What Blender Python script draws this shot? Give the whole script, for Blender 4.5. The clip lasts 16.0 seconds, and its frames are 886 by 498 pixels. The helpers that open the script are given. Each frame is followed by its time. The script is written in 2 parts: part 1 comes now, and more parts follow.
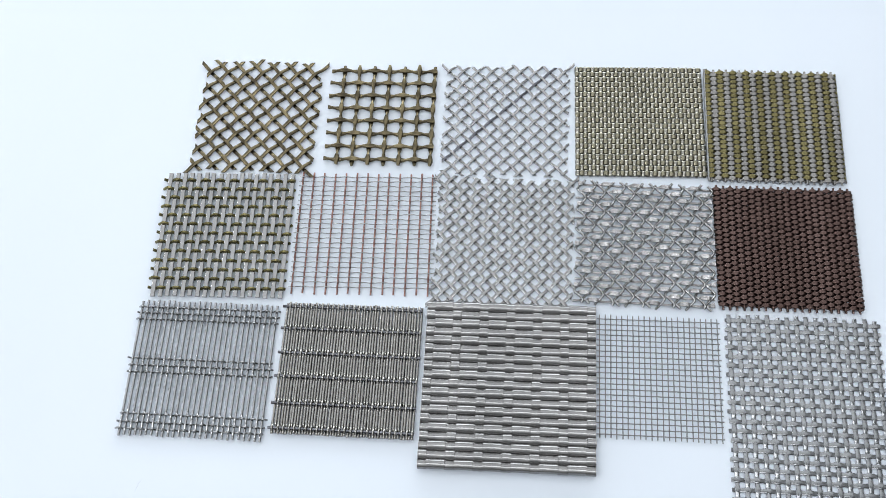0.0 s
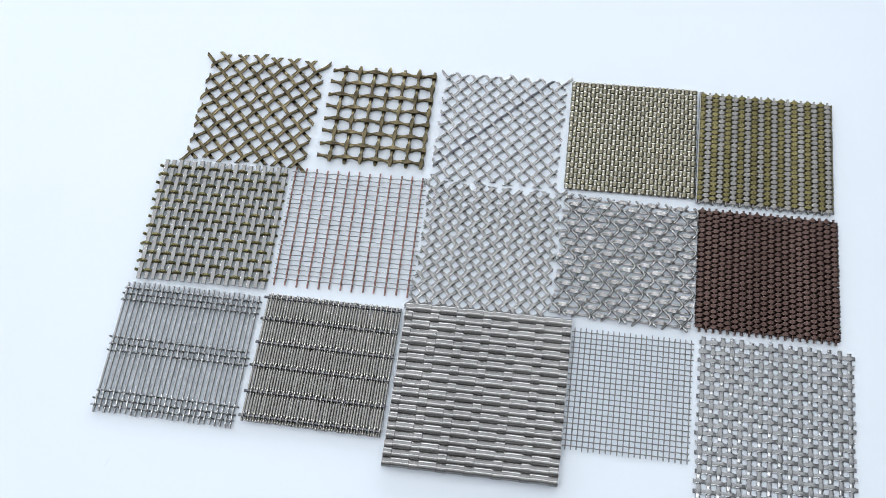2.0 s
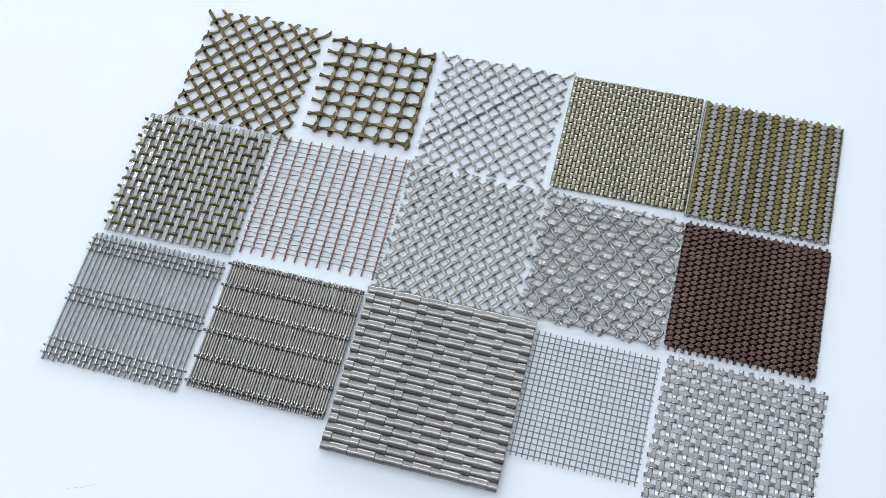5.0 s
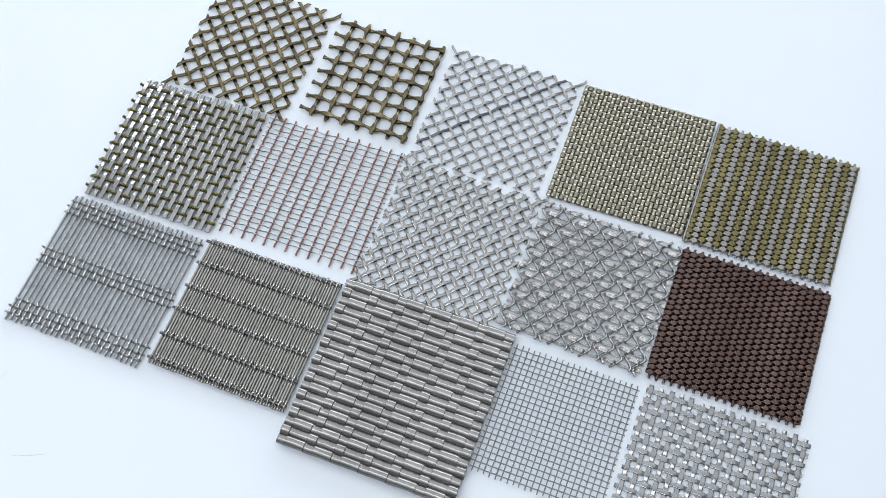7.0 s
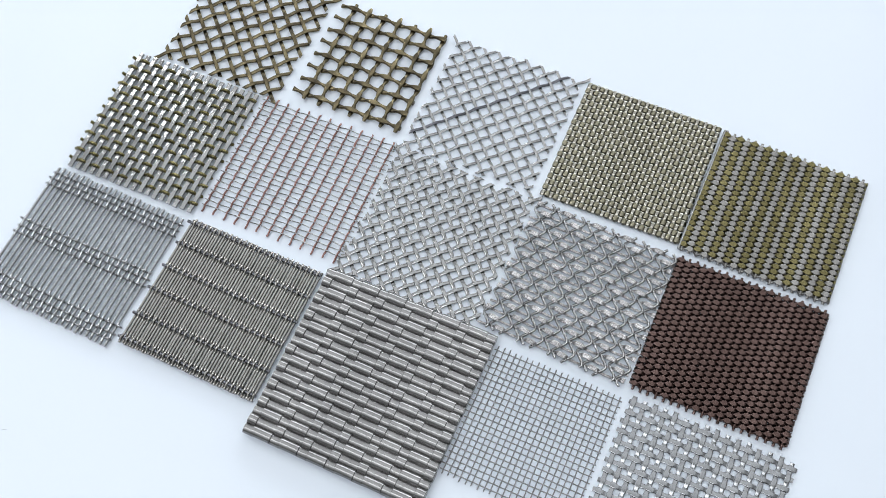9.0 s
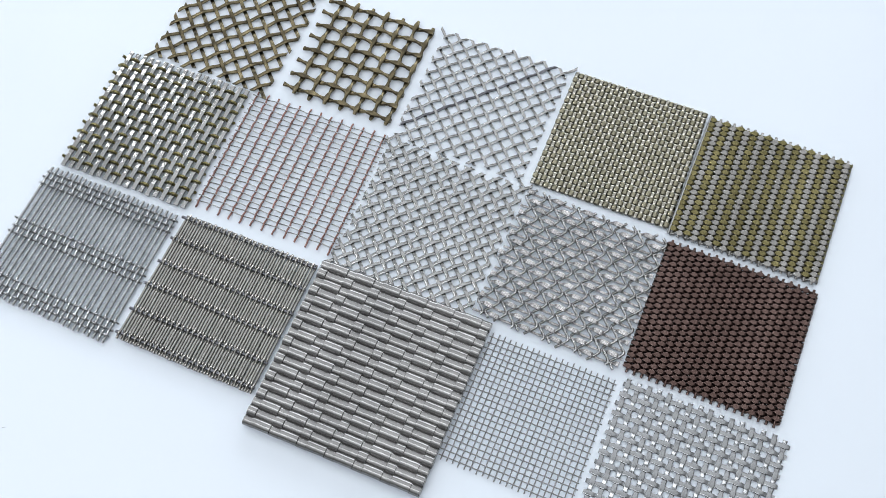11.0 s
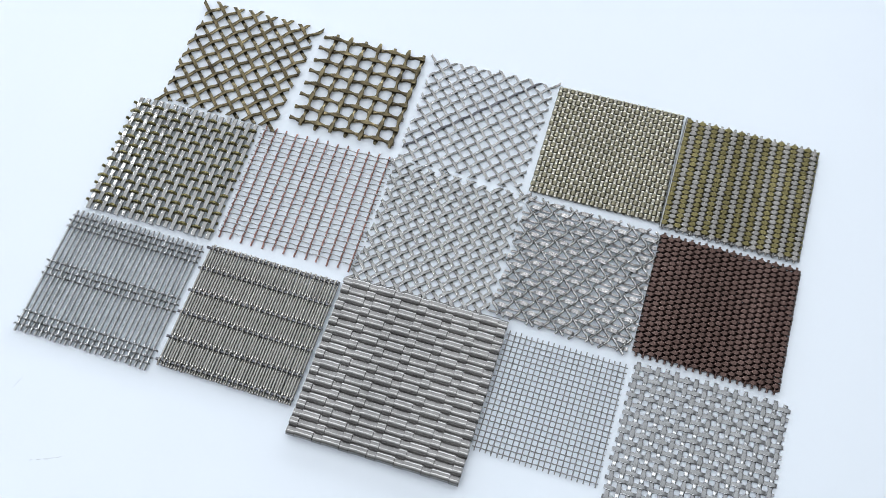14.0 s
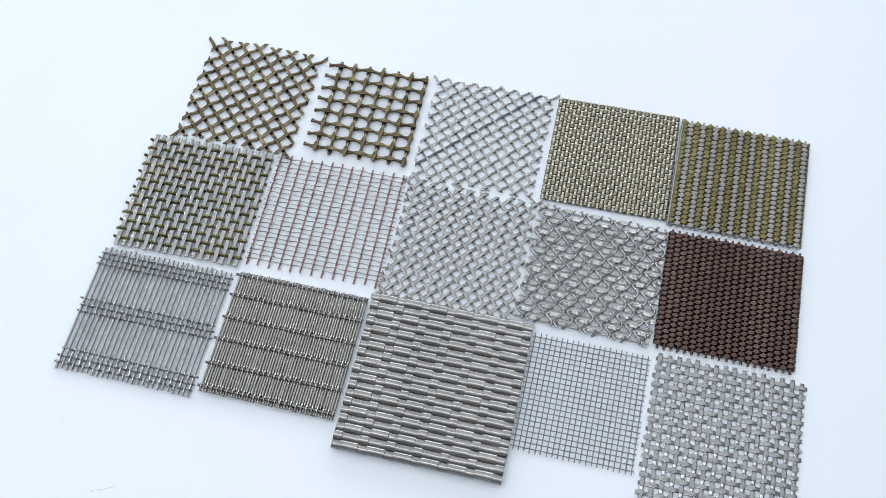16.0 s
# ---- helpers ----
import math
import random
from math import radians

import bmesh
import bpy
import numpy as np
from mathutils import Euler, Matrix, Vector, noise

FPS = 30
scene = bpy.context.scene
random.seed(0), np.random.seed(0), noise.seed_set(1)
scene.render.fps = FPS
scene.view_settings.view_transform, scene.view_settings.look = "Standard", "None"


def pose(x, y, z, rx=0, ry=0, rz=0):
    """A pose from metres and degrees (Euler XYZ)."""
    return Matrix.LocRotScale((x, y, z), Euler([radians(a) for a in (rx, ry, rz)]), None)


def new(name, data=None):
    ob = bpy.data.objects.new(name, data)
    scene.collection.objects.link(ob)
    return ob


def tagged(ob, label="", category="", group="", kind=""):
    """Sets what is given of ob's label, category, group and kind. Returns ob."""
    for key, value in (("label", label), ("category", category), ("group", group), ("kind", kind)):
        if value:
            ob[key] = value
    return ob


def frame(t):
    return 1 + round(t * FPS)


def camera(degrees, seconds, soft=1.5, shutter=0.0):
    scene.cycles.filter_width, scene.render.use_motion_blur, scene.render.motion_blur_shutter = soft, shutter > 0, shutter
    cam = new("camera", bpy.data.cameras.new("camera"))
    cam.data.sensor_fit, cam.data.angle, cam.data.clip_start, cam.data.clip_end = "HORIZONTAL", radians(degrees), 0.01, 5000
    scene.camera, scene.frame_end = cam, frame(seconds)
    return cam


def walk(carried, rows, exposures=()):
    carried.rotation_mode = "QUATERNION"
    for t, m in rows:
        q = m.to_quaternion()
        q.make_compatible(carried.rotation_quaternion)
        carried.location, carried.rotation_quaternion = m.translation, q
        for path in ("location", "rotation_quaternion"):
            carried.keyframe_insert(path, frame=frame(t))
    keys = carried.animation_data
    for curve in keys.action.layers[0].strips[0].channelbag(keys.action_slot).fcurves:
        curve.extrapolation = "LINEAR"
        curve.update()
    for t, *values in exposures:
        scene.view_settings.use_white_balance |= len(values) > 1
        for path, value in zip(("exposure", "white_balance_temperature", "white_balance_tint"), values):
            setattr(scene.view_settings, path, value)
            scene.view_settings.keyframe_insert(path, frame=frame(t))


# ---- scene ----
cam = camera(45.0, 16.0, soft=0.88)
PATH = [
    (0.0, 0.2846, -0.4005, 0.7619, 24.268, 2.956, 3.137),
    (0.5, 0.2919, -0.4036, 0.7645, 24.556, 2.866, 4.127),
    (1.0, 0.3030, -0.4047, 0.7678, 24.827, 2.860, 5.357),
    (1.5, 0.3125, -0.4065, 0.7669, 25.081, 2.794, 6.298),
    (2.0, 0.3224, -0.4067, 0.7649, 25.128, 2.766, 7.468),
    (2.5, 0.3343, -0.4041, 0.7633, 25.042, 2.993, 8.655),
    (3.0, 0.3463, -0.4023, 0.7584, 25.135, 3.122, 9.844),
    (3.5, 0.3578, -0.4008, 0.7518, 25.065, 3.353, 10.926),
    (4.0, 0.3691, -0.3939, 0.7470, 24.649, 3.439, 12.084),
    (6.5, 0.4046, -0.3652, 0.7171, 24.846, 2.232, 19.028),
    (7.0, 0.4099, -0.3588, 0.7093, 24.896, 1.884, 20.595),
    (7.5, 0.4177, -0.3527, 0.7006, 24.966, 1.709, 22.133),
    (8.0, 0.4243, -0.3460, 0.6916, 24.908, 1.654, 23.294),
    (8.5, 0.4273, -0.3435, 0.6864, 24.917, 1.568, 23.874),
    (9.0, 0.4320, -0.3414, 0.6842, 24.969, 1.711, 24.147),
    (9.5, 0.4350, -0.3408, 0.6830, 24.975, 1.809, 24.164),
    (12.0, 0.4253, -0.3682, 0.6979, 25.112, 1.448, 21.023),
    (12.5, 0.4205, -0.3769, 0.7046, 25.299, 1.505, 20.286),
    (13.0, 0.4138, -0.3878, 0.7139, 25.534, 1.605, 19.417),
    (13.5, 0.4075, -0.3959, 0.7250, 25.981, 1.353, 18.573),
    (14.0, 0.3997, -0.4072, 0.7338, 26.577, 0.875, 17.317),
    (14.5, 0.3929, -0.4170, 0.7412, 26.945, 0.657, 16.286),
    (15.0, 0.3808, -0.4261, 0.7489, 27.211, 0.281, 15.219),
    (15.5, 0.3713, -0.4346, 0.7550, 27.455, 0.375, 14.131),
    (16.0, 0.3574, -0.4397, 0.7631, 27.501, 0.684, 12.657),
]
walk(cam, [(t, pose(x, y, z, rx, ry, rz)) for t, x, y, z, rx, ry, rz in PATH])

# ---- light and exposure ----
scene.view_settings.exposure = 0.02
TABLE_H = 0.75            # the table top is z = 0, the floor lies below it
ROOM = (-2.6, 3.2, -2.8, 3.0)   # x0, x1, y0, y1
CEIL = 1.95

world = bpy.data.worlds.new("world")
scene.world = world
world.use_nodes = True
wbg = world.node_tree.nodes["Background"]
wsky = world.node_tree.nodes.new("ShaderNodeTexSky")
wsky.sky_type, wsky.sun_disc = "NISHITA", False
wsky.sun_elevation, wsky.sun_rotation = radians(40), radians(250)
world.node_tree.links.new(wsky.outputs[0], wbg.inputs[0])
wbg.inputs[1].default_value = 0.1


def area(name, m, sx, sy, power, colour):
    d = bpy.data.lights.new(name, "AREA")
    d.shape, d.size, d.size_y, d.energy, d.color = "RECTANGLE", sx, sy, power, colour
    ob = new(name, d)
    ob.matrix_world = m
    return ob


# added fill, all out of view: daylight through a side and a back wall opening; a dim soft panel over the back of the
# table, a bright narrow one over its front, a dimmer one behind that and two smaller ones to the sides, with one small
# lamp
# side fill and a long back strip that draws highlight lines along the rods
area("west_opening_light", pose(ROOM[0] + 0.03, 0.9, 0.75, 0, -90, 0), 1.5, 2.6, 28, (0.86, 0.94, 1.0))
area("north_opening_light", pose(0.3, ROOM[3] - 0.03, 1.05, -90, 0, 0), 4.6, 1.0, 80, (0.92, 0.97, 1.0))
# added panels, set for the table's brightness and the tones mirrored in the wires
SOFTS = [(0.15, 0.90, 2.4, 1.6, 13), (-0.20, -0.52, 2.3, 0.56, 18), (0.0, -1.75, 2.6, 1.5, 9), (-1.80, 0.4, 1.40, 2.2, 6), (2.25, 0.4, 1.5, 2.2, 3)]   # middle, sides, watts
for sx, sy, sw, sd, sp in SOFTS:
    area("overhead_fill_light", pose(sx, sy, CEIL - 0.045), sw, sd, sp, (0.925, 0.965, 1.0))
SPOT = (-1.09, 0.94)
area("spot_light", pose(SPOT[0], SPOT[1], CEIL - 0.15), 0.18, 0.15, 1.8, (0.95, 0.98, 1.0))


# ---- materials ----
def nodes_of(name):
    m = bpy.data.materials.new(name)
    m.use_nodes = True
    nt = m.node_tree
    return m, nt, nt.nodes["Principled BSDF"]


def noise_tex(nt, scale, detail=3.0, stretch=None):
    co = nt.nodes.new("ShaderNodeTexCoord")
    n = nt.nodes.new("ShaderNodeTexNoise")
    n.inputs["Scale"].default_value, n.inputs["Detail"].default_value = scale, detail
    if stretch:
        mp = nt.nodes.new("ShaderNodeMapping")
        mp.inputs["Scale"].default_value = stretch
        nt.links.new(co.outputs["Object"], mp.inputs["Vector"])
        nt.links.new(mp.outputs[0], n.inputs["Vector"])
    else:
        nt.links.new(co.outputs["Object"], n.inputs["Vector"])
    return n


def ramp(nt, src, stops):
    r = nt.nodes.new("ShaderNodeValToRGB")
    while len(r.color_ramp.elements) < len(stops):
        r.color_ramp.elements.new(0.5)
    for e, (p, c) in zip(r.color_ramp.elements, stops):
        e.position, e.color = p, (*c, 1)
    nt.links.new(src, r.inputs[0])
    return r


def metal(name, dark, light, rough, scratch=(60, 900), bump=0.1, spread=0.12, metallic=1.0, drawn=None):
    """Wire metal: patches of tone, fine drawing marks, a tone of its own for each wire."""
    m, nt, b = nodes_of(name)
    big = noise_tex(nt, scratch[0], 3)
    fine = noise_tex(nt, scratch[1], 2, drawn)
    mid = tuple((a + c) / 2 for a, c in zip(dark, light))
    col = ramp(nt, big.outputs[0], [(0.3, dark), (0.5, mid), (0.72, light)])
    info = nt.nodes.new("ShaderNodeObjectInfo")
    mr = nt.nodes.new("ShaderNodeMapRange")
    mr.inputs["To Min"].default_value, mr.inputs["To Max"].default_value = 1 - spread, 1 + spread
    nt.links.new(info.outputs["Random"], mr.inputs["Value"])
    hsv = nt.nodes.new("ShaderNodeHueSaturation")
    nt.links.new(col.outputs[0], hsv.inputs["Color"])
    nt.links.new(mr.outputs[0], hsv.inputs["Value"])
    nt.links.new(hsv.outputs[0], b.inputs["Base Color"])
    rr = nt.nodes.new("ShaderNodeMapRange")
    rr.inputs["To Min"].default_value, rr.inputs["To Max"].default_value = rough * 0.75, rough * 1.3
    nt.links.new(fine.outputs[0], rr.inputs["Value"])
    nt.links.new(rr.outputs[0], b.inputs["Roughness"])
    b.inputs["Metallic"].default_value = metallic
    bp = nt.nodes.new("ShaderNodeBump")
    bp.inputs["Strength"].default_value, bp.inputs["Distance"].default_value = bump, 0.0002
    nt.links.new(fine.outputs[0], bp.inputs["Height"])
    nt.links.new(bp.outputs[0], b.inputs["Normal"])
    return m


def paint(name, dark, light, rough, scale, bump=0.05, dist=0.0005):
    m, nt, b = nodes_of(name)
    n, f = noise_tex(nt, scale, 4), noise_tex(nt, scale * 60, 2)
    c = ramp(nt, n.outputs[0], [(0.3, dark), (0.7, light)])
    nt.links.new(c.outputs[0], b.inputs["Base Color"])
    b.inputs["Roughness"].default_value = rough
    bp = nt.nodes.new("ShaderNodeBump")
    bp.inputs["Strength"].default_value, bp.inputs["Distance"].default_value = bump, dist
    nt.links.new(f.outputs[0], bp.inputs["Height"])
    nt.links.new(bp.outputs[0], b.inputs["Normal"])
    return m


STEEL = metal("stainless_steel", (0.27, 0.268, 0.264), (0.335, 0.332, 0.327), 0.14, spread=0.05)
STEEL_DULL = metal("dull_steel", (0.28, 0.277, 0.275), (0.35, 0.347, 0.345), 0.20, spread=0.06)
STEEL_WARM = metal("warm_steel", (0.275, 0.262, 0.244), (0.35, 0.333, 0.312), 0.20, spread=0.08)
STEEL_BRIGHT = metal("bright_steel", (0.222, 0.218, 0.216), (0.28, 0.274, 0.270), 0.24, drawn=(0.05, 1, 1), spread=0.05)
STEEL_PALE = metal("pale_steel", (0.32, 0.318, 0.32), (0.40, 0.398, 0.40), 0.16, spread=0.06)
BRASS = metal("antique_brass", (0.05, 0.041, 0.028), (0.225, 0.186, 0.108), 0.23, scratch=(140, 900), spread=0.15)
OLIVE = metal("olive_brass", (0.118, 0.103, 0.048), (0.20, 0.174, 0.082), 0.26, spread=0.18)
PEWTER = metal("pewter_plate", (0.25, 0.237, 0.208), (0.32, 0.305, 0.268), 0.20, spread=0.06)
PALE_BRASS = metal("pale_brass", (0.208, 0.192, 0.143), (0.268, 0.247, 0.182), 0.20, spread=0.06)
COPPER = metal("copper", (0.18, 0.095, 0.083), (0.295, 0.158, 0.137), 0.28, spread=0.15)
BRONZE = metal("oil_rubbed_bronze", (0.078, 0.050, 0.044), (0.122, 0.081, 0.072), 0.28, spread=0.10)
ALUMINIUM = metal("grey_aluminium", (0.24, 0.243, 0.25), (0.31, 0.314, 0.32), 0.20, spread=0.05)
DULL_SILVER = metal("dull_silver", (0.215, 0.207, 0.198), (0.275, 0.265, 0.254), 0.28, spread=0.08)
STRAND = metal("strand_steel", (0.33, 0.318, 0.313), (0.42, 0.404, 0.398), 0.18, spread=0.15)
GREY_WIRE = metal("grey_wire", (0.21, 0.205, 0.207), (0.28, 0.273, 0.276), 0.36, spread=0.08)
# own tone of the one dark wire; on the cross rods it stands for shade
SHADOW_STEEL = metal("dark_and_shade_steel", (0.09, 0.09, 0.10), (0.15, 0.15, 0.165), 0.22)
WHITE_TOP = paint("white_table_top", (0.705, 0.752, 0.820), (0.735, 0.782, 0.847), 0.42, 3.0, 0.02, 0.0002)
WALL = paint("wall_paint", (0.42, 0.42, 0.42), (0.46, 0.46, 0.455), 0.8, 2.0)
CEILING = paint("ceiling_paint", (0.40, 0.40, 0.40), (0.44, 0.44, 0.44), 0.85, 2.0)
FLOORM = paint("grey_floor", (0.22, 0.22, 0.23), (0.30, 0.30, 0.31), 0.5, 4.0)
GREYMETAL = paint("grey_powder_coat", (0.32, 0.32, 0.33), (0.38, 0.38, 0.39), 0.5, 20.0)
MARK = paint("grey_scuff", (0.26, 0.27, 0.30), (0.50, 0.52, 0.56), 0.5, 300.0)


# ---- mesh helpers ----
def part(name, me, material, parent, label=""):
    """One mesh object under a thing; me is a bmesh or a ready mesh."""
    if isinstance(me, bmesh.types.BMesh):
        bm, me = me, bpy.data.meshes.new(name)
        bm.to_mesh(me)
        bm.free()
    if not me.materials:
        me.materials.append(material)
    ob = new(name, me)
    ob.parent = parent
    if label:
        tagged(ob, label)
    return ob


def box_bm(x0, x1, y0, y1, z0, z1, bevel=0.0):
    bm = bmesh.new()
    bmesh.ops.create_cube(bm, size=1)
    for v in bm.verts:
        v.co = Vector((x0 + (v.co.x + 0.5) * (x1 - x0), y0 + (v.co.y + 0.5) * (y1 - y0), z0 + (v.co.z + 0.5) * (z1 - z0)))
    if bevel:
        bmesh.ops.bevel(bm, geom=bm.edges[:], offset=bevel, segments=2, affect="EDGES")
    return bm


def thing_box(name, dims, material, label, category, kind="", bevel=0.0):
    bm = box_bm(*dims, bevel)
    me = bpy.data.meshes.new(name)
    bm.to_mesh(me)
    bm.free()
    me.materials.append(material)
    return tagged(new(name, me), label, category, kind=kind)


def round_section(d, n=10):
    return [(d / 2 * math.cos(2 * math.pi * k / n), d / 2 * math.sin(2 * math.pi * k / n)) for k in range(n)]


def flat_section(w, h, soft=0.3):
    """A flattened wire: w wide, h high, rounded at the corners."""
    a, b, c = w / 2, h / 2, soft * h
    d, e = 0.3 * c, min(1.5 * c, a * 0.9)
    return [(a, 0.0), (a, b - c), (a - d, b - d), (a - c, b), (a - e, b), (-a + e, b), (-a + c, b), (-a + d, b - d), (-a, b - c),
            (-a, 0.0), (-a, -b + c), (-a + c, -b), (a - c, -b), (a, -b + c)]


def oval_section(w, h, power=2.5, n=16):
    """A pressed round wire: w wide, h high, between an ellipse and a rounded box."""
    e, pts = 2 / power, []
    for k in range(n):
        c, q = math.cos(2 * math.pi * k / n), math.sin(2 * math.pi * k / n)
        pts.append((math.copysign(w / 2 * abs(c) ** e, c), math.copysign(h / 2 * abs(q) ** e, q)))
    return pts


def ribbed_section(w, h, n=3):
    """n round wires laid side by side as one flat strand."""
    pts, r = [], w / n / 2
    tops = [(w / 2 - r * (2 * k + 1), k) for k in range(n)]
    for cx, _ in tops:
        pts += [(cx + r * math.cos(a), h / 2 - r * 0.9 + r * 0.9 * math.sin(a)) for a in (0.2, 0.8, 1.57, 2.34, 2.94)]
    for cx, _ in reversed(tops):
        pts += [(cx - r * 0.9, -h / 2 + r * 0.3), (cx, -h / 2), (cx + r * 0.9, -h / 2 + r * 0.3)]
    return pts


def sweep(pts, section, name, material, scale=None, cut0=None, cut1=None, top=None, crease=(), level=False):
    """A strand: the section carried along pts. scale: the width's factor at each point. cut0, cut1: the normals of the end cuts.
    top: the height to which the knuckles are pressed flat. crease: rings with a hard edge. level: the section stays upright."""
    n, k = len(pts), len(section)
    verts, faces = [], []
    rings = []
    for i, p in enumerate(pts):
        t = (pts[min(i + 1, n - 1)] - pts[max(i - 1, 0)]).normalized()
        if level:
            t = Vector((t.x, t.y, 0)).normalized()
        side = Vector((-t.y, t.x, 0)).normalized()
        up = t.cross(side)
        s = scale[i] if scale else 1.0
        ring = [p + side * (u * s) + up * v for u, v in section]
        for here, cut in ((i == 0, cut0), (i == n - 1, cut1)):
            if here and cut is not None:
                ring = [q - t * ((q - p).dot(cut) / t.dot(cut)) for q in ring]
        if top is not None:
            for q in ring:
                q.z = min(q.z, top)
        rings.append(ring)
        verts += ring
    for i in range(n - 1):
        for j in range(k):
            a, b = i * k + j, i * k + (j + 1) % k
            faces.append((a, a + k, b + k, b))
    sides = len(faces)
    base = len(verts)
    verts += rings[0] + rings[-1]
    faces.append(tuple(base + j for j in range(k)))
    faces.append(tuple(base + k + j for j in reversed(range(k))))
    me = bpy.data.meshes.new(name)
    me.from_pydata([tuple(v) for v in verts], [], faces)
    me.polygons.foreach_set("use_smooth", [i < sides for i in range(len(faces))])
    me.materials.append(material)
    me.update()
    if crease:
        for e in me.edges:
            a, c = e.vertices
            if a // k == c // k and a // k in crease:
                e.use_edge_sharp = True
    return me


def crimp(phase, sharp):
    """The rise and fall of a woven strand, +1 over and -1 under; sharp flattens the tops."""
    c = math.cos(phase)
    return math.tanh(sharp * c) / math.tanh(sharp) if sharp > 0.05 else c


def sample(label, x, y, turn):
    ob = new("woven_mesh_panel")
    ob.matrix_world = pose(x, y, 0.0005, 0, 0, turn)
    return tagged(ob, label, "wire mesh", group="woven metal mesh samples on the table")


def steps(a, b, pitch, per):
    n = max(2, int(round((b - a) / pitch * per)))
    return [a + (b - a) * i / n for i in range(n + 1)]


def jitter(ob, slide, along_x, rnd, side=0.00012, roll=0.0):
    a, b = rnd.uniform(-slide, slide), rnd.uniform(-side, side)
    ob.location.x += a if along_x else b
    ob.location.y += b if along_x else a
    ob.rotation_euler.z = radians(rnd.uniform(-0.25, 0.25))
    if roll:
        ob.rotation_euler[0 if along_x else 1] = radians(rnd.uniform(-roll, roll))


def weave(panel, xs, ys, span_x, span_y, sec_v, sec_h, amp_v, amp_h, z0, mat_v, mat_h, name_v="warp_wire", name_h="weft_wire", sharp_v=0.0,
          sharp_h=0.0, swell_v=0.0, swell_h=0.0, per=6, seed=1, slide=0.0006, flip=0, top=None, blunt=1.6, roll=0.0, side=0.00012, labels=("", "")):
    """A square weave: upright strands at xs, cross strands at ys; mat_h may be a pair for even and odd rows."""
    rnd = random.Random(seed)
    px, py = abs(xs[1] - xs[0]), abs(ys[1] - ys[0])
    made = {}
    for i, x in enumerate(xs):
        par = (i + flip) % 2
        if ("v", par) not in made:
            ph = [math.pi * (y - ys[0]) / py + math.pi * par for y in steps(*span_y, py, per)]
            pts = [Vector((0, y, z0 - amp_v * crimp(f, sharp_v))) for y, f in zip(steps(*span_y, py, per), ph)]
            made["v", par] = sweep(pts, sec_v, name_v, mat_v, [1 - swell_v + swell_v * abs(math.cos(f)) ** blunt for f in ph] if swell_v else None, top=top)
        ob = part(name_v, made["v", par], mat_v, panel)
        ob.location.x = x
        jitter(ob, slide, False, rnd, side, roll)
    for j, y in enumerate(ys):
        par = (j + flip) % 2
        if ("h", par) not in made:
            m = mat_h[par] if isinstance(mat_h, tuple) else mat_h
            ph = [math.pi * (x - xs[0]) / px + math.pi * par for x in steps(*span_x, px, per)]
            pts = [Vector((x, 0, z0 + amp_h * crimp(f, sharp_h))) for x, f in zip(steps(*span_x, px, per), ph)]
            made["h", par] = sweep(pts, sec_h, name_h, m, [1 - swell_h + swell_h * abs(math.cos(f)) ** blunt for f in ph] if swell_h else None, top=top)
        ob = part(name_h, made["h", par], mat_h, panel, labels[par])
        ob.location.y = y
        jitter(ob, slide, True, rnd, side, roll)


def diagonal(top, w, h, pitch, sec, amp, z0, mat, sharp=0.0, swell=0.0, per=8, shift=(0.0, 0.0), seed=1, special=None, corner=0.0):
    """A square weave laid at 45 degrees and cut to a panel w by h; the strands that end in its corners stick out."""
    rnd = random.Random(seed)
    q = math.sqrt(0.5)
    count = int((w + h) * q / pitch / 2) + 2
    for way in (0, 1):
        d = Vector((q, q, 0)) if way == 0 else Vector((-q, q, 0))
        across = Vector((-q, q, 0)) if way == 0 else Vector((q, q, 0))
        for i in range(-count, count + 1):
            o = across * (i * pitch + shift[1 - way] + rnd.uniform(-0.0002, 0.0002))
            lo, hi, nlo, nhi = -9.0, 9.0, None, None
            ends = []
            for axis, half in ((0, w / 2 + rnd.uniform(-0.0012, 0.0020)), (1, h / 2 + rnd.uniform(-0.0012, 0.0020))):
                a, b = sorted(((-half - o[axis]) / d[axis], (half - o[axis]) / d[axis]))
                nrm = Vector((1, 0, 0)) if axis == 0 else Vector((0, 1, 0))
                ends.append((a, b))
                if a > lo:
                    lo, nlo = a, nrm
                if b < hi:
                    hi, nhi = b, nrm
            if hi - lo < pitch * 0.6:
                continue
            if corner and abs(ends[0][0] - ends[1][0]) < pitch:
                lo -= corner * rnd.uniform(0.6, 1.1)
            if corner and abs(ends[0][1] - ends[1][1]) < pitch:
                hi += corner * rnd.uniform(0.6, 1.1)
            ss = steps(lo, hi, pitch, per)
            ph = [math.pi * (s - shift[way]) / pitch + math.pi * i for s in ss]
            sign = 1 if way == 0 else -1
            pts = [o + d * s + Vector((0, 0, z0 + sign * amp * crimp(f, sharp))) for s, f in zip(ss, ph)]
            m = special[1] if special and special[0] == (way, i) else mat
            part("weft_wire" if way else "warp_wire", sweep(pts, sec, "wire", m, [1 - swell + swell * abs(math.cos(f)) for f in ph] if swell else None, nlo, nhi), m, top,
                 special[2] if special and m is special[1] else "")


def line(first, pitch, n):
    return [first + pitch * i for i in range(n)]


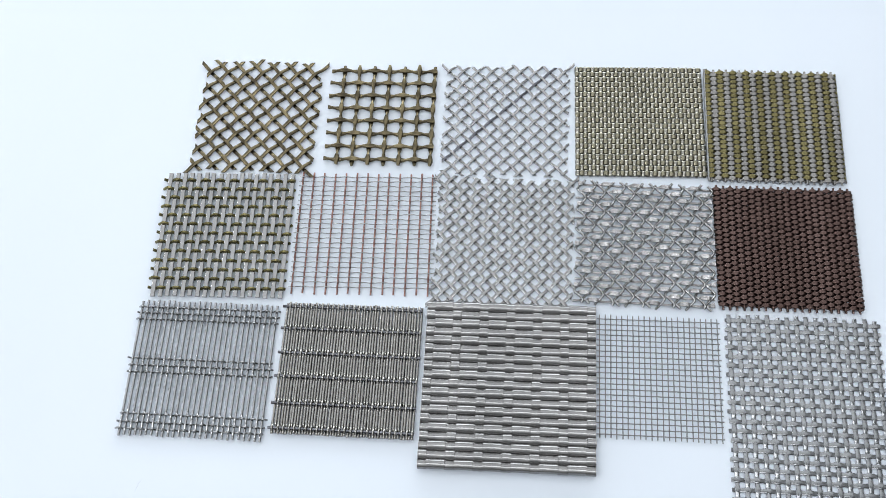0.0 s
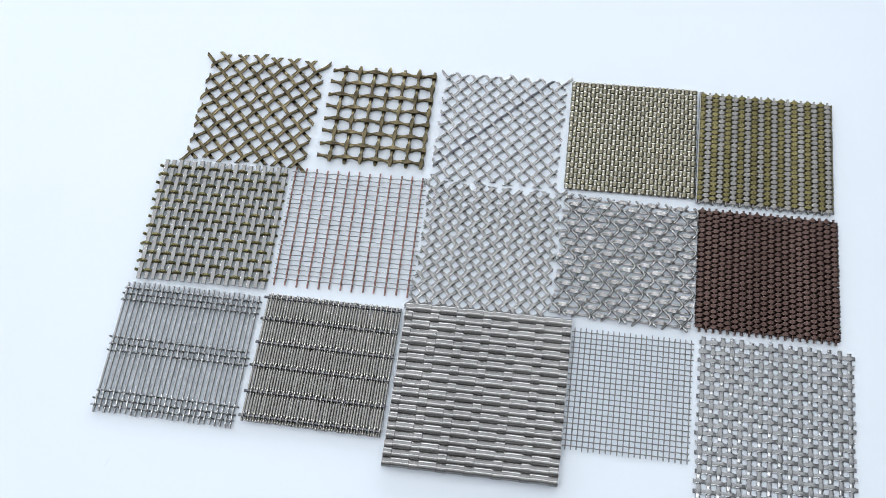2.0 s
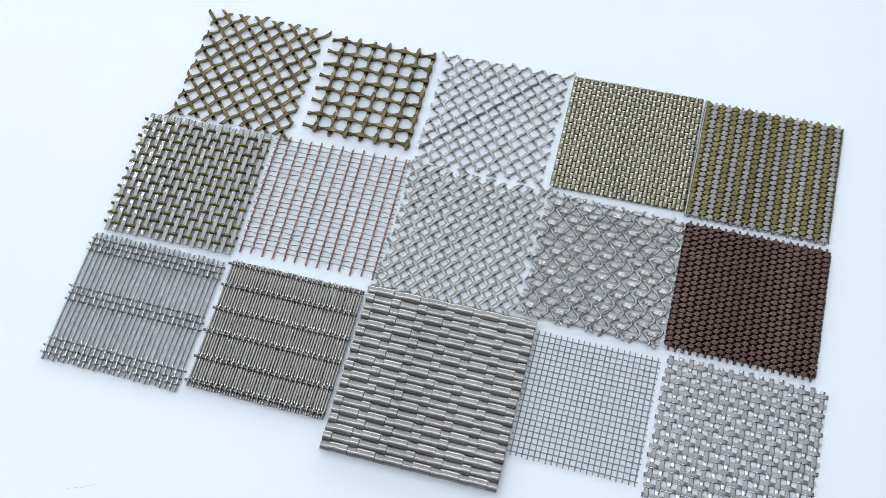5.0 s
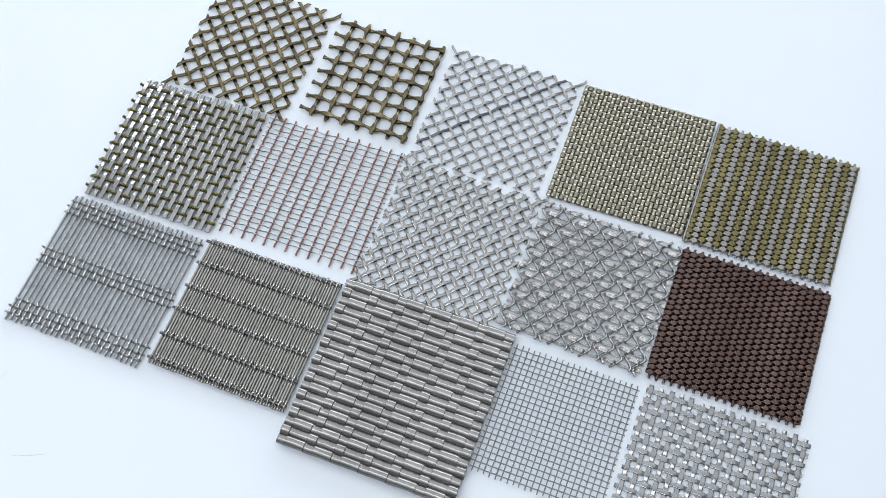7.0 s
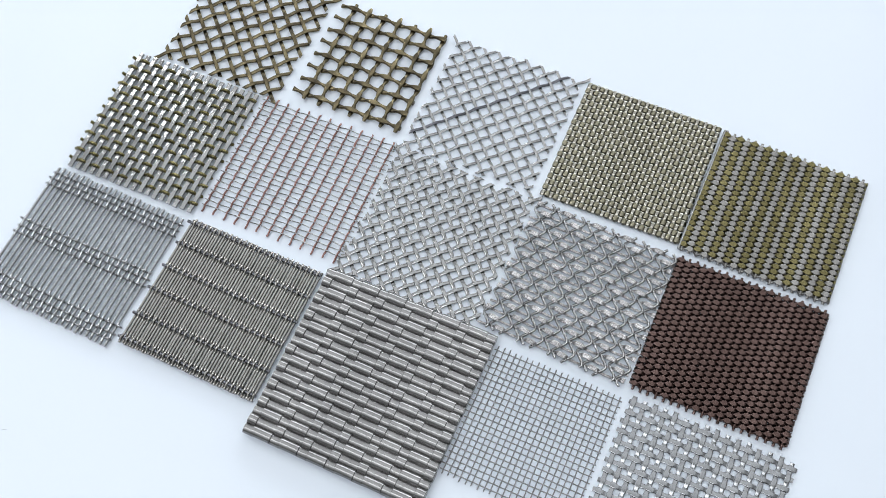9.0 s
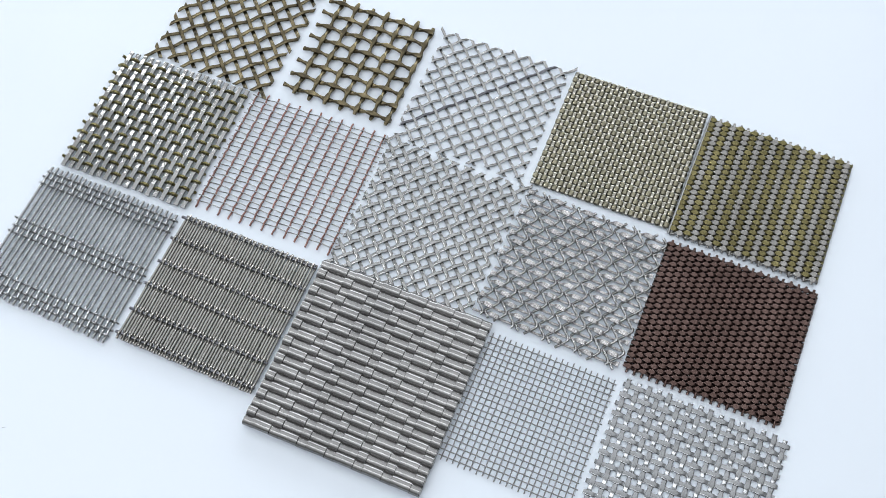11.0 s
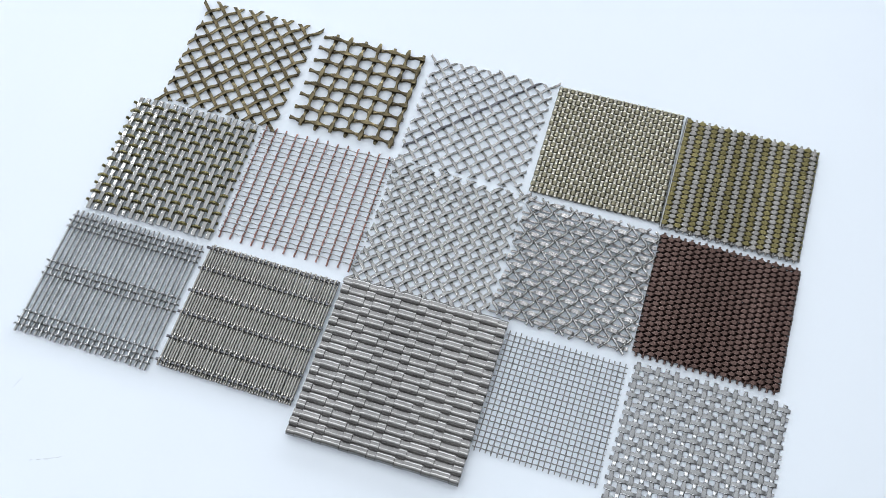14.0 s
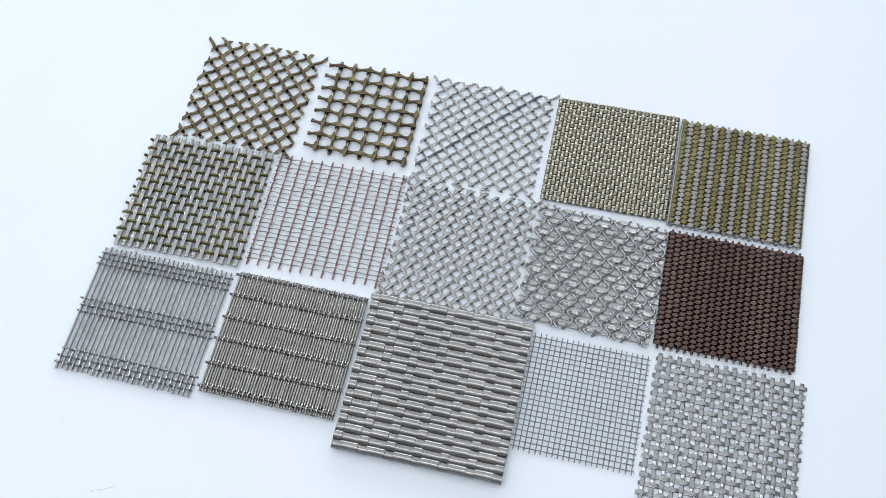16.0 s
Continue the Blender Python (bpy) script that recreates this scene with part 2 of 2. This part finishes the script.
# ---- the room, closed round the table ----
X0, X1, Y0, Y1 = ROOM
FZ = -TABLE_H
thing_box("floor", (X0 - 0.1, X1 + 0.1, Y0 - 0.1, Y1 + 0.1, FZ - 0.1, FZ), FLOORM, "plain grey floor under the table", "floor", "structure")
thing_box("ceiling", (X0 - 0.1, X1 + 0.1, Y0 - 0.1, Y1 + 0.1, CEIL, CEIL + 0.1), CEILING, "plain white painted ceiling", "ceiling", "structure")
thing_box("wall_east", (X1, X1 + 0.1, Y0 - 0.1, Y1 + 0.1, FZ, CEIL), WALL, "plain pale painted wall", "wall", "structure")
# opening added, out of view, for the long strip of back light
wall_n = tagged(new("wall_north"), "plain pale painted wall with an unseen opening added for light", "wall", kind="structure")
for dims in ((X0, -2.0, Y1, Y1 + 0.1, FZ, CEIL), (2.6, X1, Y1, Y1 + 0.1, FZ, CEIL), (-2.0, 2.6, Y1, Y1 + 0.1, FZ, 0.55), (-2.0, 2.6, Y1, Y1 + 0.1, 1.55, CEIL)):
    part("wall_panel", box_bm(*dims), WALL, wall_n)
thing_box("wall_south", (X0, X1, Y0 - 0.1, Y0, FZ, CEIL), WALL, "plain pale painted wall", "wall", "structure")
# opening added, out of view, for the side fill
WY0, WY1, WZ0, WZ1 = -0.4, 2.2, 0.0, 1.5
wall_w = tagged(new("wall_west"), "plain pale painted wall with an unseen side opening added for light", "wall", kind="structure")
for dims in ((X0 - 0.1, X0, Y0 - 0.1, WY0, FZ, CEIL), (X0 - 0.1, X0, WY1, Y1 + 0.1, FZ, CEIL), (X0 - 0.1, X0, WY0, WY1, FZ, WZ0), (X0 - 0.1, X0, WY0, WY1, WZ1, CEIL)):
    part("wall_panel", box_bm(*dims), WALL, wall_w)

# ---- the table ----
table = tagged(new("table"), "white table with a smooth matt top", "table")
table.location = (0.27, 0.05, -TABLE_H)
part("tabletop", box_bm(-1.5, 1.5, -0.95, 0.95, TABLE_H - 0.03, TABLE_H, 0.003), WHITE_TOP, table)
for lx in (-1.4, 1.4):
    for ly in (-0.85, 0.85):
        part("leg", box_bm(lx - 0.025, lx + 0.025, ly - 0.025, ly + 0.025, 0, TABLE_H - 0.03, 0.003), GREYMETAL, table)

# ---- back row of samples ----
s = sample("square panel of antique brass flat wire woven on the diagonal", 0.0654, 0.0572, -0.6)
diagonal(s, 0.0990, 0.1050, 0.01055, oval_section(0.0030, 0.0016, 2.3), 0.0010, 0.0019, BRASS, sharp=0.3, per=12, shift=(0.00718, 0.00891), seed=11, corner=0.009)

s = sample("open square grid of thick antique brass crimped wire", 0.1695, 0.0596, 0.5)
weave(s, line(-0.0345, 0.01275, 7), line(0.0425, -0.0121, 8), (-0.0452, 0.0440), (-0.0472, 0.0478), oval_section(0.0042, 0.0028, 2.2),
      oval_section(0.0042, 0.0028, 2.2), 0.0011, 0.0011, 0.0026, BRASS, BRASS, sharp_v=0.3, sharp_h=0.3, swell_v=0.52, swell_h=0.52, per=14,
      seed=12, top=0.0047, blunt=1.3)

s = sample("steel flat wire panel woven diagonally with one dark wire", 0.2723, 0.0582, 0.3)
diagonal(s, 0.1018, 0.1030, 0.0085, oval_section(0.0021, 0.0010, 3.2), 0.00062, 0.00114, STEEL, sharp=0.6, per=14, shift=(0.00663, 0.00786), seed=13, corner=0.008, special=((0, 0), SHADOW_STEEL, "darkened steel wire"))

s = sample("dense pewter and brass toned panel of flat woven strips", 0.3804, 0.0594, 0.6)
weave(s, line(-0.0500, 0.00323, 32), line(0.0490, -0.0049, 21), (-0.0515, 0.0520), (-0.0513, 0.0513), oval_section(0.0024, 0.0012, 3.5),
      oval_section(0.0040, 0.0013, 3.6), 0.0008, 0.0006, 0.0017, PEWTER, PALE_BRASS, "strip", "strip", roll=0.3, side=0.00003, slide=0.0001, sharp_v=0.6, sharp_h=0.8, per=12, seed=14, flip=1)

s = sample("dense panel with alternating silver and olive brass columns of knuckles", 0.4880, 0.0570, -0.3)
weave(s, line(-0.0514, 0.0053, 20), line(0.0492, -0.00219, 46), (-0.0528, 0.0528), (-0.0525, 0.0525), round_section(0.0019, 8),
      oval_section(0.0040, 0.0017, 3.0), 0.0002, 0.0011, 0.0021, DULL_SILVER, (OLIVE, DULL_SILVER), "warp_wire", "weft_wire",
      swell_h=0.62, sharp_h=0.9, blunt=0.62, per=16, seed=15, slide=0.0002, top=0.0036,
      labels=("olive brass weft wire", "silver steel weft wire"))

part("edge_wire", sweep([Vector((-0.0533, y, 0.0021)) for y in (-0.0520, 0, 0.0525)], round_section(0.0021, 10), "edge_wire", STEEL_DULL), STEEL_DULL, s)

# ---- middle row ----
s = sample("panel of flat steel bars laced with thin olive brass wire", 0.0521, -0.0528, 0.9)
weave(s, line(-0.0500, 0.00590, 18), line(0.0475, -0.00787, 13), (-0.0545, 0.0530), (-0.0538, 0.0538), flat_section(0.0039, 0.0019, 0.25),
      round_section(0.0024, 12), 0.00010, 0.0017, 0.0026, STEEL, OLIVE, "bar", "wire", sharp_v=1.3, sharp_h=0.6, swell_v=0.16, per=16, seed=21, flip=1, roll=0.9, labels=("thin olive brass wire",) * 2)

s = sample("light open grid of copper wires crossed by fine steel wires", 0.1632, -0.0481, 1.0)
weave(s, line(-0.0526, 0.00877, 13), line(0.0495, -0.00418, 24), (-0.0552, 0.0562), (-0.0527, 0.0527), round_section(0.0014, 10),
      round_section(0.0008, 8), 0.00055, 0.00070, 0.0015, COPPER, STEEL, "copper_wire", "steel_wire", sharp_h=0.5, per=8, seed=22, labels=("fine steel cross wire",) * 2)

s = sample("stainless steel flat wire panel woven tightly on the diagonal", 0.2741, -0.0504, -0.7)
diagonal(s, 0.1060, 0.1060, 0.0076, oval_section(0.0027, 0.0011, 3.2), 0.00062, 0.00119, STEEL, sharp=0.7, per=14, shift=(0.00442, 0.00730), seed=23, corner=0.008)

# steel panel of ribbed flat strands with zigzag wires between
s = sample("stainless steel panel of ribbed strands laced by zigzag wires", 0.3823, -0.0511, -1.4)
PZ, PR = 0.0076, 0.0058
rnd = random.Random(24)
STRAND_CUT = [(u, v - 0.15 * u) for u, v in ribbed_section(0.0038, 0.0011, 4)]   # leans to one side


def float_up(f):
    c = min(1.0, max(0.0, (math.cos(f) - 0.05) / 0.85))
    return c * c * (3 - 2 * c)


for j in range(18):
    y = 0.0495 - PR * j
    xs = steps(-0.0530, 0.0530, PZ, 10)
    ph = [2 * math.pi * ((x + 0.0494) / PZ - j) / 3 for x in xs]
    pts = [Vector((x, y - 0.0004 * math.sin(f), 0.0014 + 0.0015 * float_up(f + 0.9))) for x, f in zip(xs, ph)]
    wide = [0.48 + 0.52 * float_up(f + 0.9) for f in ph]
    ob = part("ribbed_strand", sweep(pts, STRAND_CUT, "ribbed_strand", STRAND, wide), STRAND, s)
    jitter(ob, 0.0012, True, rnd)
for i in range(14):
    x = -0.0494 + PZ * i
    pts = []
    for y in steps(-0.0525, 0.0525, PR, 10):
        f = 2 * math.pi * (i - (0.0495 - y) / PR) / 3
        pts.append(Vector((x + 0.0034 * math.asin(0.93 * math.sin(f)) / 1.2, y, 0.0023 - 0.0012 * math.cos(f + 0.9))))
    ob = part("zigzag_wire", sweep(pts, round_section(0.0019, 10), "zigzag_wire", STEEL), STEEL, s)
    jitter(ob, 0.0010, False, rnd)

s = sample("dense dark brown oil rubbed bronze panel with oval knuckles", 0.4900, -0.0508, 0.0)
weave(s, line(-0.0505, 0.00531, 20), line(0.0487, -0.00212, 47), (-0.0533, 0.0533), (-0.0528, 0.0520), round_section(0.0018, 8),
      oval_section(0.0034, 0.0017, 2.6), 0.0002, 0.0012, 0.0021, BRONZE, BRONZE, "warp_wire", "weft_wire", swell_h=0.55, sharp_h=0.6, blunt=0.7, per=16, seed=25,
      slide=0.0002, top=0.00365)

# ---- front row ----
s = sample("steel panel of long straight wires bound in three bands", 0.0492, -0.1646, -0.4)
rnd = random.Random(31)
BANDS = (0.0053, 0.0102, 0.0151, 0.0466, 0.0520, 0.0573, 0.0897, 0.0959, 0.1008)
PV = 0.00405
rods = {}
for par in (0, 1):
    pts = []
    for y in steps(-0.0530, 0.0530, 0.001, 1):
        lift = sum((1 if (k + par) % 2 else -1) * math.exp(-((0.053 - y - b) / 0.0016) ** 2) for k, b in enumerate(BANDS))
        pts.append(Vector((0, y, 0.0020 + 0.00045 * lift)))
    rods[par] = sweep(pts, round_section(0.0020, 12), "rod", STEEL_PALE)
for i in range(27):
    ob = part("rod", rods[i % 2], STEEL_PALE, s)
    ob.location.x = -0.0527 + PV * i
    jitter(ob, 0.0007, False, rnd)
cross = {}
for k, b in enumerate(BANDS):
    par = k % 2
    if par not in cross:
        xs = steps(-0.0555, 0.0550, PV, 8)
        cross[par] = sweep([Vector((x, 0, 0.0021 + 0.0015 * crimp(math.pi * (x + 0.0527) / PV + math.pi * par, 0.8))) for x in xs],
                           round_section(0.0015, 10), "binding_wire", STEEL_PALE)
    ob = part("binding_wire", cross[par], STEEL_PALE, s)
    ob.location.y = 0.053 - b
    jitter(ob, 0.0009, True, rnd)

s = sample("dense panel of close steel wires on six cross rods", 0.1615, -0.1611, -0.5)
rnd = random.Random(32)
ROWS_Y = (0.0027, 0.0204, 0.0398, 0.0584, 0.0788, 0.0978)
rods = {}
for par in (0, 1):
    pts = []
    for y in steps(-0.0510, 0.0510, 0.0007, 1):
        lift = sum((1 if (k + par) % 2 else -1) * math.exp(-((0.051 - y - b) / 0.0018) ** 2) for k, b in enumerate(ROWS_Y))
        pts.append(Vector((0, y, 0.0028 + 0.0014 * lift)))
    rods[par] = sweep(pts, oval_section(0.00185, 0.0019, 2.2, 12), "wire", STEEL_WARM)
for i in range(51):
    ob = part("upright_wire", rods[i % 2], STEEL_WARM, s)
    ob.location.x = -0.0515 + 0.00206 * i
    jitter(ob, 0.0004, False, rnd)
# rods coloured dark: the shade in the pits between the wires is in their colour
for b in ROWS_Y:
    ob = part("cross_rod", sweep([Vector((x, 0, 0.0026)) for x in (-0.0545, 0, 0.0530)], round_section(0.0022, 10), "cross_rod", SHADOW_STEEL), SHADOW_STEEL, s)
    ob.location.y = 0.051 - b
    jitter(ob, 0.0010, True, rnd)

s = sample("large thick panel of polished steel rods with stepped lengths", 0.2814, -0.1694, -0.1)
rnd = random.Random(33)
ROD = [(1.02 * u, 0.88 * v) for u, v in round_section(0.0072, 28)]
stepped = []
for par in (0, 1):
    pts, x = [], -0.0635
    for k in range(7):
        c = -0.0603 + 0.02005 * k
        for x1, high in ((c - 0.0033, True), (c + 0.0033, False)):
            x1 = min(x1, 0.0638)
            if x1 - x > 0.0004:
                z = 0.0047 + (0.00065 if high == (par == 0) else -0.00065)
                pts += [Vector((x + 0.00003, 0, z)), Vector((x + 0.0005, 0, z)), Vector((x1 - 0.0007, 0, z)), Vector((x1 - 0.0004, 0, z)),
                        Vector((x1 - 0.00037, 0, 0.0034)), Vector((x1 - 0.00003, 0, 0.0034))]
            x = max(x, x1)
    stepped.append(sweep(pts, ROD, "rod", STEEL_BRIGHT, crease={r for r in range(len(pts)) if r % 6 in (0, 3, 4, 5)}, level=True))
for j in range(19):
    ob = part("rod", stepped[j % 2], STEEL_BRIGHT, s)
    ob.location.y = 0.0602 - 0.00669 * j
    jitter(ob, 0.0003, True, rnd, 0.00008)
    ob.rotation_euler.z *= 0.3

s = sample("fine square grid of thin steel wire", 0.3910, -0.1579, -0.3)
weave(s, line(-0.0435, 0.00415, 22), line(0.0440, -0.00420, 22), (-0.0458, 0.0452), (-0.0472, 0.0472), round_section(0.0008, 8),
      round_section(0.0008, 8), 0.00026, 0.00026, 0.00075, GREY_WIRE, GREY_WIRE, per=6, seed=34, slide=0.0005)

s = sample("panel of flat grey aluminium strips in an open plain weave", 0.4960, -0.1710, -0.4)
weave(s, line(-0.0528, 0.00707, 16), line(0.0590, -0.0070, 22), (-0.0565, 0.0565), (-0.0920, 0.0635), oval_section(0.0037, 0.0008, 4.0),
      oval_section(0.0037, 0.0008, 4.0), 0.00036, 0.00036, 0.0008, ALUMINIUM, ALUMINIUM, "strip", "strip", sharp_v=1.3, sharp_h=1.3, swell_v=0.2, swell_h=0.2,
      per=14, seed=35, slide=0.0010, flip=1, roll=0.8)

# ---- faint scuffs on the table top ----
def scuff(x, y, length, turn, seed):
    r2 = random.Random(seed)
    bm = bmesh.new()
    for k in range(5):
        a = -length / 2 + length * (k + r2.uniform(0.1, 0.4)) / 5
        l, w, o = length / 5 * r2.uniform(0.3, 0.8), r2.uniform(0.0002, 0.0005), r2.uniform(-0.0005, 0.0005)
        bmesh.ops.create_cube(bm, size=1, matrix=Matrix.LocRotScale((a, o, 0.00008), Euler((0, 0, r2.uniform(-0.2, 0.2))), (l, w, 0.00012)))
    me = bpy.data.meshes.new("scuff_mark")
    bm.to_mesh(me)
    bm.free()
    me.materials.append(MARK)
    ob = tagged(new("scuff_mark", me), "faint grey scuff on the white table top", "mark")
    ob.matrix_world = pose(x, y, 0, 0, 0, turn)


scuff(0.0625, -0.2982, 0.025, 23, 41)
scuff(0.0160, -0.2530, 0.008, 70, 42)

# ---- housings of the added overhead panels and of the small lamp ----
# unseen housings that carry the added fill panels
for sx, sy, sw, sd, sp in SOFTS:
    lamp = tagged(new("fill_light_panel"), "large white soft light panel added unseen under the ceiling", "lamp", group="overhead light panels")
    lamp.location = (sx, sy, CEIL)
    part("housing", box_bm(-sw / 2 - 0.03, sw / 2 + 0.03, -sd / 2 - 0.03, sd / 2 + 0.03, -0.04, 0.0, 0.004), CEILING, lamp)
lamp = tagged(new("ceiling_lamp"), "small white lamp box hung under the light panel", "lamp")
lamp.location = (SPOT[0], SPOT[1], CEIL - 0.04)
part("housing", box_bm(-0.11, 0.11, -0.095, 0.095, -0.105, -0.005, 0.006), CEILING, lamp)
